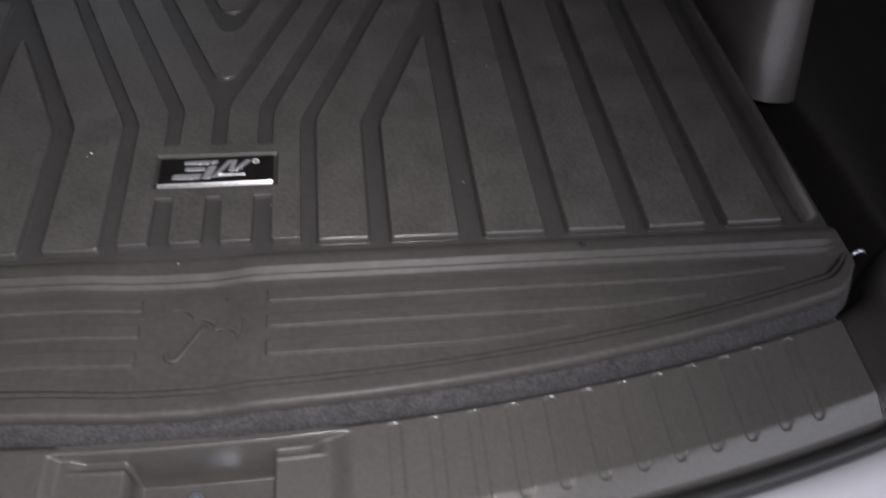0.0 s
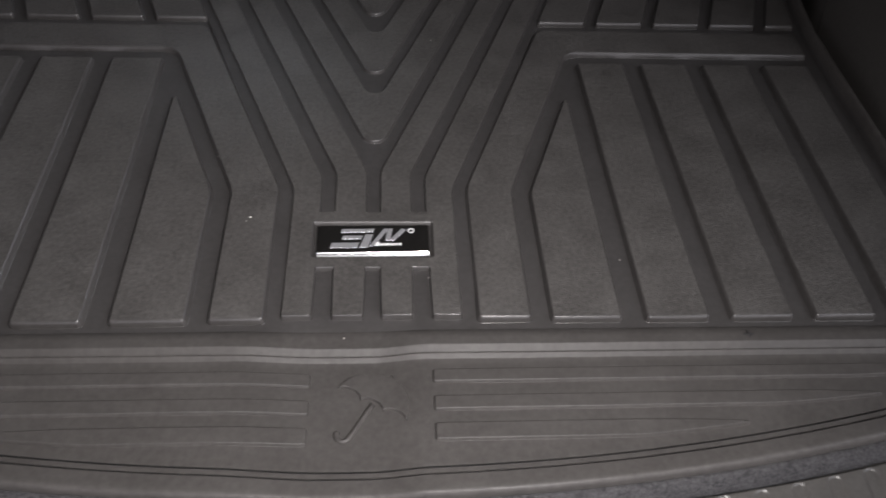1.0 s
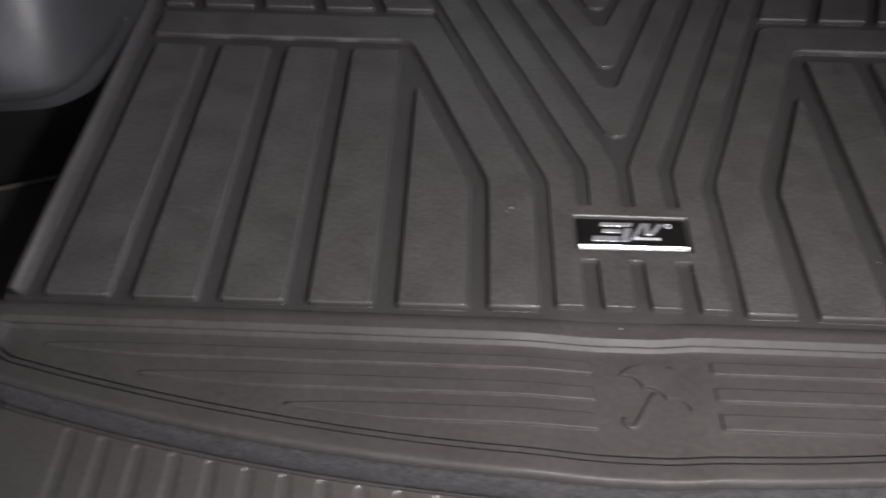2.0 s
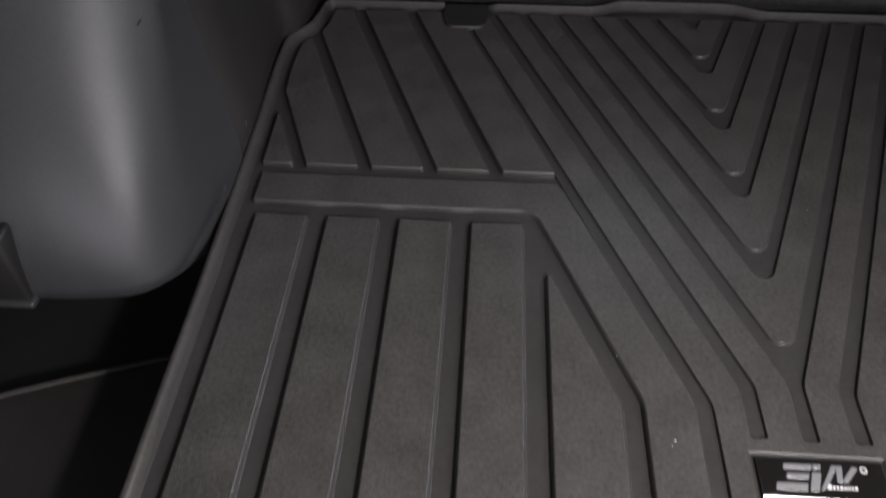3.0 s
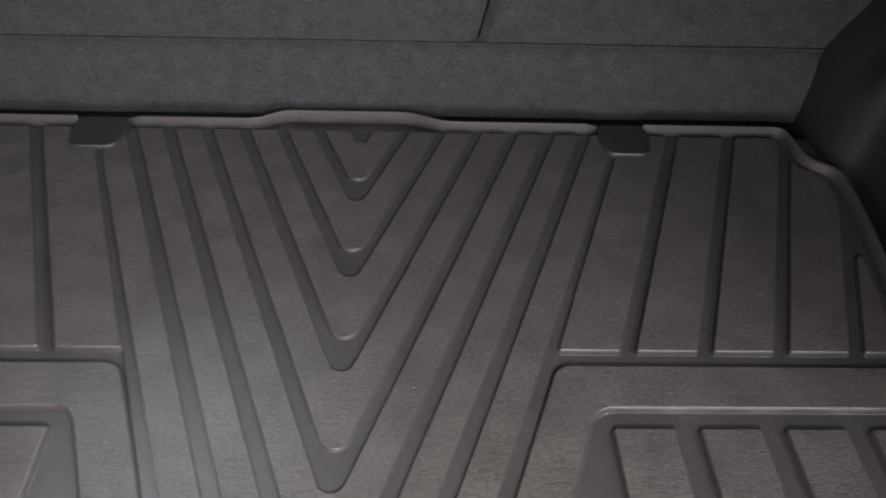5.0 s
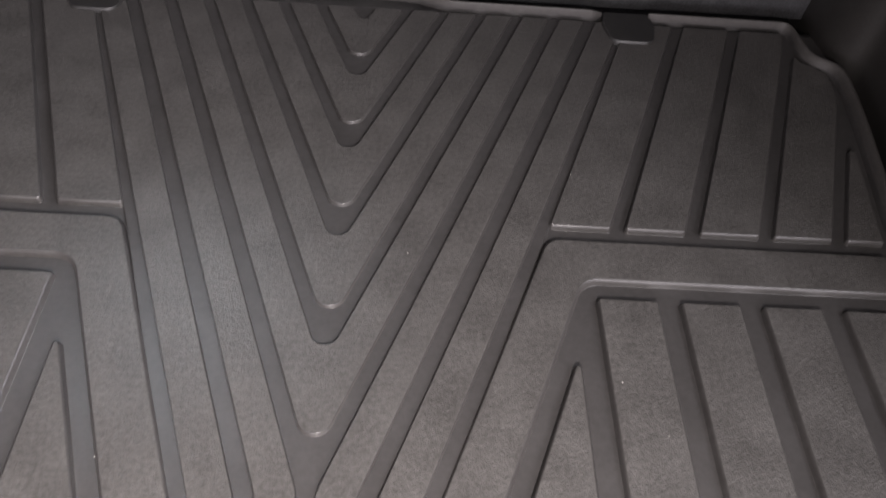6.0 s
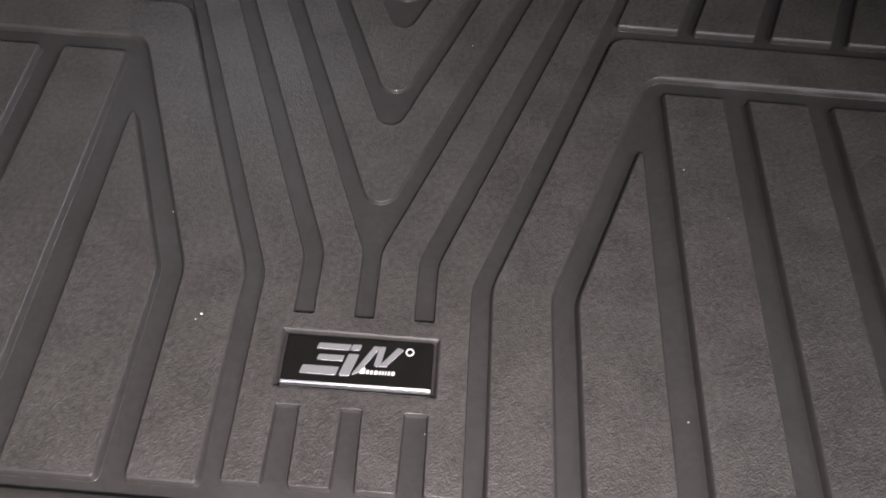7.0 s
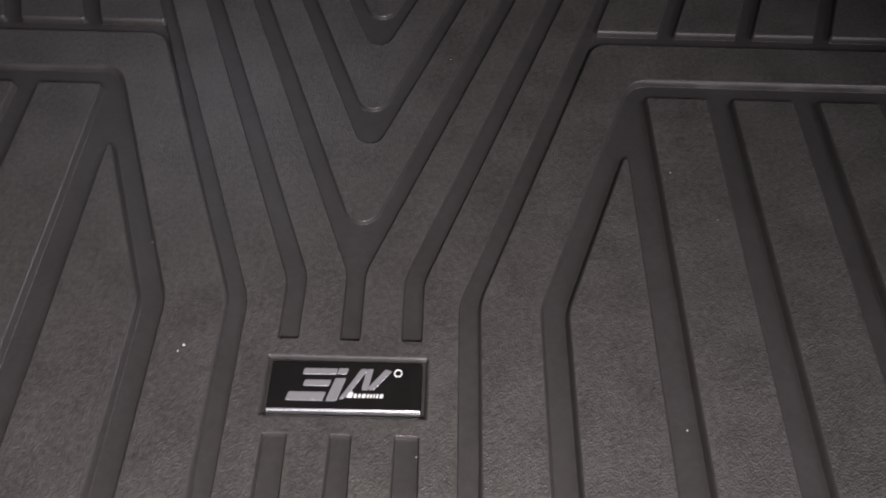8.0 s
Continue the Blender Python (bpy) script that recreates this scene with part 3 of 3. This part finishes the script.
# the arch beside the narrow seat ends in a slim post with a deep pocket behind it
RIGHT_POST = [(0.90, 0.300), (0.66, 0.300), (0.600, 0.298), (0.586, 0.290), (0.582, 0.265), (0.580, 0.22), (0.5785, 0.15), (0.5765, 0.112), (0.5720, 0.102), (0.5640, 0.0985), (0.5540, 0.0985), (0.5430, 0.1000), (0.5320, 0.1040),
              (0.5240, 0.1110), (0.5190, 0.1220), (0.5165, 0.138), (0.5150, 0.165), (0.5142, 0.20)]
for s in (-1, 1):
    trim = thing("wheel_arch_trim", "dark grained plastic wheel arch trim beside the mat", "side trim", "structure")
    front_rows, side_rows = [], []
    post_outline = RIGHT_POST + [(x + 0.023 * step(0.30, 0.50, y) - 0.004 * step(0.57, 0.60, y), y) for x, y in ARCH_SIDE]
    seam = len(ARCH_LOW if s < 0 else RIGHT_POST) + 1
    for z in ((-0.012,) if s < 0 else (-0.034, -0.012)) + (0.0, 0.012, 0.020, 0.026, 0.034, 0.046, 0.07, 0.10, 0.13, 0.15, 0.17, 0.19, 0.21, 0.225, 0.235, 0.245, 0.26, 0.30, 0.33, 0.36, 0.40, 0.50):
        row = []
        for x, y in trim_outline(z) if s < 0 else post_outline:
            fore = step(0.14, 0.30, y)
            lean = 0.10 * max(z, 0) * fore + 0.03 * max(z, 0) * (1 - fore) + 0.85 * max(z - 0.078, 0) * step(0.57, 0.62, y)
            lean += 0.55 * max(z - 0.232, 0) * fore * (1 - step(0.33, 0.42, y))
            tuck = 0.050 * (1 - step(0.015, 0.036, z)) * (1 - step(0.10, 0.24, y))
            foot = 0.004 * (1 - step(0.0, 0.03, z)) * fore
            back = 0.16 * max(z, 0) + 0.085 * step(0.06, 0.38, z)
            if s > 0:
                post = 1 - step(0.30, 0.42, y)
                row.append(Vector((x + (0.06 * max(z, 0) if x < 0.53 else 0.0) * post + lean * (1 - post), y + (0.40 * z - 0.002) * post, z)))
            else:
                row.append(Vector((s * (x + lean + foot + tuck * 0.5), y + back * (1 - fore) + tuck, z)))
        front_rows.append(row[:seam + 1])
        side = [p.copy() for p in row[seam:]]
        side[0].x += s * 0.004
        side_rows.append([row[seam] + Vector((s * 0.006, -0.001, 0)), row[seam] + Vector((s * 0.0015, 0.0012, 0))] + [p + Vector((s * 0.0008, 0.0, 0)) for p in side[1:]])
    # right panel in lighter, warmer plastic: the light on it is put into colour
    part("arch_panel", loft(front_rows), M_TRIM if s < 0 else M_TRIM_WARM, trim)
    part("side_panel", loft(side_rows), M_TRIM_DARK, trim, "darker side panel beside the seats")
    if s < 0:
        crease = [(-0.5315, 0.215, 0.2250), (-0.5350, 0.25, 0.2225), (-0.5362, 0.30, 0.2195), (-0.5368, 0.345, 0.2170), (-0.5378, 0.39, 0.2150), (-0.5392, 0.435, 0.2135)]
        part("crease_bead", tube(crease, [0.0006, 0.0014, 0.0018, 0.0018, 0.0014, 0.0005], 8), M_TRIM, trim, "moulded crease along the wheel arch")
        edge = [(-0.5368, 0.347, 0.2172), (-0.5430, 0.357, 0.2330), (-0.5520, 0.364, 0.2550), (-0.5650, 0.357, 0.2800), (-0.5800, 0.341, 0.3000), (-0.5950, 0.318, 0.3120)]
        part("panel_edge", tube(edge, 0.0018, 8), M_TRIM, trim, "raised edge of the arch panel")
    # low bin behind the arch
    rows = []
    for y, z in ((0.30, -0.012), (0.30, -0.10), (0.20, -0.104), (-0.16, -0.104), (-0.172, -0.03)):
        rows.append([Vector((s * x, y, z)) for x in (0.5075, 0.56, 0.62, 0.70, 0.95)])
    # black bin walls put the deep shade under the arch into colour
    part("side_bin", loft(rows), M_DARK, trim, "side bin, black for the deep shade in it")
    rows = []
    for x, front in ((0.5085, 0.135), (0.54, 0.127), (0.565, 0.120), (0.60, 0.108), (0.65, 0.091), (0.70, 0.072), (0.74, 0.05), (0.80, 0.0)):
        rows.append([Vector((s * x, y, z)) for y, z in ((front + 0.001, -0.104), (front, -0.086), (front - 0.002, -0.0815), (front - 0.006, -0.080), (front - 0.02, -0.0805), (-0.05, -0.083), (-0.155, -0.083))])
    # right floor is black, left one brownish: the right bin's shade is painted
    part("bin_floor", loft(rows), M_TRIM_DARK if s < 0 else M_DARK, trim, "brownish plastic bin floor" if s < 0 else "bin floor blackened for the shade in the bin")
    if s < 0:
        lip = [(-x, front - 0.003, -0.0795) for x, front in ((0.512, 0.134), (0.54, 0.127), (0.565, 0.120), (0.60, 0.108), (0.65, 0.091), (0.70, 0.072), (0.74, 0.05), (0.80, 0.0))]
        # lip in lighter plastic than the floor: the edge highlight, put into colour
        part("bin_lip", tube(lip, 0.0032, 8), M_TRIM_WARM, trim, "rounded brown lip of the bin floor, lighter for its highlight")
    if s > 0:
        rows = [[Vector((x + 0.004 * noise.noise((y * 5, 1, 1)), y, z)) for x, z in ((0.574, -0.095), (0.5745, -0.040), (0.5765, -0.0335), (0.582, -0.0305), (0.61, -0.029), (0.67, -0.024), (0.71, -0.005), (0.73, 0.06), (0.75, 0.20), (0.80, 0.45))]
                for y in (-0.150, -0.135, -0.10, -0.05, 0.0, 0.05, 0.10, 0.15, 0.20, 0.25, 0.30)]
        part("bin_ledge", loft(rows), M_TRIM_DARK, trim, "dark moulded ledge of the side bin")
    # smooth tail corner that carries on from the sill and rises to the pillar
    seam_x, wide = (0.4958, 0.0) if s < 0 else (0.4858, 0.010)
    rows = []
    for x, top, crest in ((seam_x, None, -0.0300), (seam_x + 0.0008, None, -0.0272), (seam_x + 0.004, None, -0.0255), (0.502 + wide, -0.174, -0.0230), (0.507 + wide, -0.172, -0.0140), (0.513 + wide, -0.160, -0.0095), (0.520 + wide, -0.150, -0.0060),
                          (0.531 + wide, -0.139, -0.0020), (0.543 + wide, -0.131, 0.0010), (0.573 + wide, -0.114, 0.010), (0.62, -0.090, 0.034), (0.66, -0.070, 0.070), (0.70, -0.050, 0.13), (0.75, -0.020, 0.25), (0.80, 0.010, 0.50)):
        top = rear_edge(s * x) - 0.004 if top is None else top
        tail, low = -0.3195 + sill_line(x), -0.0277
        row = [(top + 0.002, -0.102), (top, crest - 0.014), (top - 0.0035, crest - 0.0050), (top - 0.010, crest - 0.0008), (top - 0.018, crest)]
        for k in range(1, 8):
            u = k / 7
            row.append((top - 0.018 + (tail - top + 0.018) * u, crest + (low - crest) * 0.45 * step(0, 1, u)))
        row += [(tail - 0.010, row[-1][1] - 0.0032), (tail - 0.0195, row[-1][1] - 0.0075), (tail - 0.0208, -0.046), (tail - 0.0175, -0.08)]
        rows.append([Vector((s * x, y, z)) for y, z in row])
    part("pillar_trim", loft(rows), M_TRIM_DARK, trim, "smooth dark grey corner trim beside the sill")

# cargo hook in the bin and grab recess in the arch
hook_ob = thing("cargo_hook", "small bent cargo hook in the dark side bin", "hook")
part("hook_bow", tube([(-0.592, -0.108, -0.045), (-0.585, -0.100, -0.040), (-0.572, -0.099, -0.037), (-0.562, -0.106, -0.040), (-0.556, -0.117, -0.050), (-0.555, -0.122, -0.062)], 0.0034, 10), material("hook_plastic", (0.30, 0.28, 0.24), 0.5), hook_ob)

pin = thing("trim_pin", "small bright steel pin at the corner of the mat", "pin")
part("pin_stem", tube([(0.5060, -0.1490, -0.006), (0.5095, -0.1484, -0.0008), (0.5125, -0.1480, 0.0008), (0.5170, -0.1476, 0.0002), (0.5200, -0.1474, -0.0030)], [0.0008, 0.0014, 0.0017, 0.0015, 0.0008], 8), M_STEEL, pin)

grab = thing("grab_recess", "rectangular grab recess in the wheel arch trim, its shade a black slab", "grab recess")
# no hollow here: a black slab stands for the shade inside the recess
part("recess_shade", box(bmesh.new(), (-0.70, 0.088, 0.036), (-0.637, 0.125, 0.108), 0.004), M_DARK, grab)
part("lower_lip", box(bmesh.new(), (-0.70, 0.084, 0.030), (-0.634, 0.125, 0.0375), 0.003), M_TRIM, grab)
for y, z, size in ((0.258, 0.022, 0.0050), (0.354, 0.028, 0.0030)):
    bm = bmesh.new()
    bmesh.ops.create_uvsphere(bm, u_segments=14, v_segments=10, radius=size)
    for v in bm.verts:
        v.co.x *= 0.35
    clip = part("trim_clip", bm, M_TRIM)
    tagged(clip, "small round plastic trim clip in the wheel arch", "trim clip", "trim clips")
    clip.location = (-0.5180, y, z)

# ---- rear seat backs ----
SEAT = [(0.688, -0.010), (0.6865, 0.004), (0.6865, 0.018), (0.6915, 0.050), (0.6965, 0.066), (0.7005, 0.073), (0.7065, 0.0765), (0.7080, 0.0785), (0.7085, 0.0815), (0.7095, 0.088), (0.717, 0.11), (0.737, 0.16), (0.785, 0.28), (0.84, 0.42), (0.89, 0.55)]
SPLIT = 0.133


def cloth(x, y, z, tuck=0.0):
    """A place on the soft cloth behind the mat, a little uneven."""
    return Vector((x, y - 0.022 * x + tuck + 0.0015 * noise.noise((x * 9, z * 14, 5)) + 0.0008 * noise.noise((x * 31, z * 40, 2)), z))


def seat_back(x0, x1, label):
    ob = thing("rear_seat_back", label, "seat back")
    rows = []
    for i in range(41):
        row = []
        for y, z in SEAT[7:]:
            tilt = 0.28 * max(z - 0.078, 0)
            a = x0 + (tilt if x0 > -0.5 else 0.0)
            b = x1 + (tilt if x1 < 0.5 else 0.0)
            x = a + (b - a) * (0.5 - 0.5 * math.cos(math.pi * i / 40))
            row.append(cloth(x, y, z, 0.010 * (1 - step(0, 0.010, min(x - a, b - x)))))
        rows.append(row)
    part("cover", loft(rows), M_SEAT, ob, "grey cloth seat back cover")
    edge = rows[2] if x0 > -0.5 else rows[-3]
    part("piping", tube([p + Vector((0, 0.0004, 0)) for p in edge], 0.0010, 8), M_SEAT, ob, "stitched cloth edge along the split")


flap = thing("cloth_flap", "grey cloth flap along the foot of the rear seats", "cloth flap")
part("hem", tube([cloth(-0.60 + 1.2 * i / 60, 0.7062, 0.0768) for i in range(61)], 0.0016, 8), M_SEAT, flap, "folded hem of the cloth flap")
part("flap_sheet", loft([[cloth(-0.62 + 1.24 * i / 60, y, z) for y, z in SEAT[:7] + [(0.7098, 0.0782), (0.7180, 0.0790)]] for i in range(61)]), M_SEAT, flap)
seat_back(-0.62, SPLIT - 0.0015, "wide grey cloth rear seat back behind the mat")
seat_back(SPLIT + 0.0015, 0.62, "narrow grey cloth rear seat back beside the split")

# ---- lint on the mat ----
LINT = [(-0.104, 0.006, 1.5), (-0.107, 0.002, 0.8), (-0.142, 0.085, 0.8), (0.206, -0.042, 1.0), (0.223, 0.156, 1.0), (0.045, -0.064, 0.9), (0.060, 0.275, 0.8), (0.207, 0.378, 0.8), (0.250, 0.113, 0.6), (-0.021, -0.122, 0.9), (0.288, -0.181, 1.0)]
for x, y, size in LINT:
    bm = bmesh.new()
    bmesh.ops.create_icosphere(bm, subdivisions=1, radius=0.00055 * size)
    for v in bm.verts:
        v.co = Vector((v.co.x * random.uniform(0.7, 1.5), v.co.y * random.uniform(0.6, 1.2), v.co.z * 0.5))
    z = -0.0057 if y < -0.15 else (-0.0060 if x == 0.206 else 0.0)
    ob = part("lint", bm, M_LINT)
    tagged(ob, "tiny pale speck of lint on the rubber mat", "lint", "lint on the mat")
    ob.location = (x, y, z + 0.0004 * size)
part("moulding_mark", embossed([(-0.0035, -0.0004), (-0.0004, -0.0004), (-0.0004, -0.0030), (0.0004, -0.0030), (0.0004, -0.0004), (0.0035, -0.0004), (0.0035, 0.0004), (0.0004, 0.0004), (0.0004, 0.0030), (-0.0004, 0.0030), (-0.0004, 0.0004), (-0.0035, 0.0004)], 0.0, 0.0005, 0.0002, 0.0, place=lambda x, y, z: Vector((0.2885 + x, -0.1245 + y, z))), M_DARK, mat, "small dark moulded cross")

# ---- headliner ----
# out of view: a pale panel added so the chrome emblem has something bright to mirror
roof = thing("headliner", "unseen pale grey headliner, added for the chrome to mirror", "headliner", "structure")
part("lining", box(bmesh.new(), (-0.62, 0.08, 0.76), (0.62, 1.3, 0.80), 0.01), material("reflector_cloth", (0.72, 0.71, 0.70), 0.95), roof)

# ---- plain car body that carries the boot ----
body = thing("car_body", "plain dark car body that carries the boot", "car body", "structure")
part("underbody", box(bmesh.new(), (-0.93, -0.30, -0.85), (0.93, 1.35, -0.112), 0.03), M_DARK, body, "plain underbody down to the ground")
for s in (-1, 1):
    part("outer_side", box(bmesh.new(), (min(s * 0.965, s * 0.99), -0.22, -0.80), (max(s * 0.965, s * 0.99), 1.35, 0.48), 0.01), M_PAINT, body, "silver painted outer side")
part("cabin_wall", box(bmesh.new(), (-0.96, 1.30, -0.10), (0.96, 1.33, 0.755), 0.01), M_DARK, body, "plain wall ahead of the seats")

# ---- plain shell round the place ----
for name, lo, hi in (("wall_north", (-2.5, 3.2, -0.85), (2.5, 3.3, 2.0)), ("wall_south", (-2.5, -3.3, -0.85), (2.5, -3.2, 2.0)), ("wall_west", (-2.6, -3.3, -0.85), (-2.5, 3.3, 2.0)), ("wall_east", (2.5, -3.3, -0.85), (2.6, 3.3, 2.0)), ("ceiling", (-2.6, -3.3, 2.0), (2.6, 3.3, 2.1)), ("ground", (-2.6, -3.3, -0.95), (2.6, 3.3, -0.85))):
    ob = part(name, box(bmesh.new(), lo, hi), M_WALL, None, "plain grey garage surface")
    tagged(ob, category=name.split("_")[0], kind="structure")
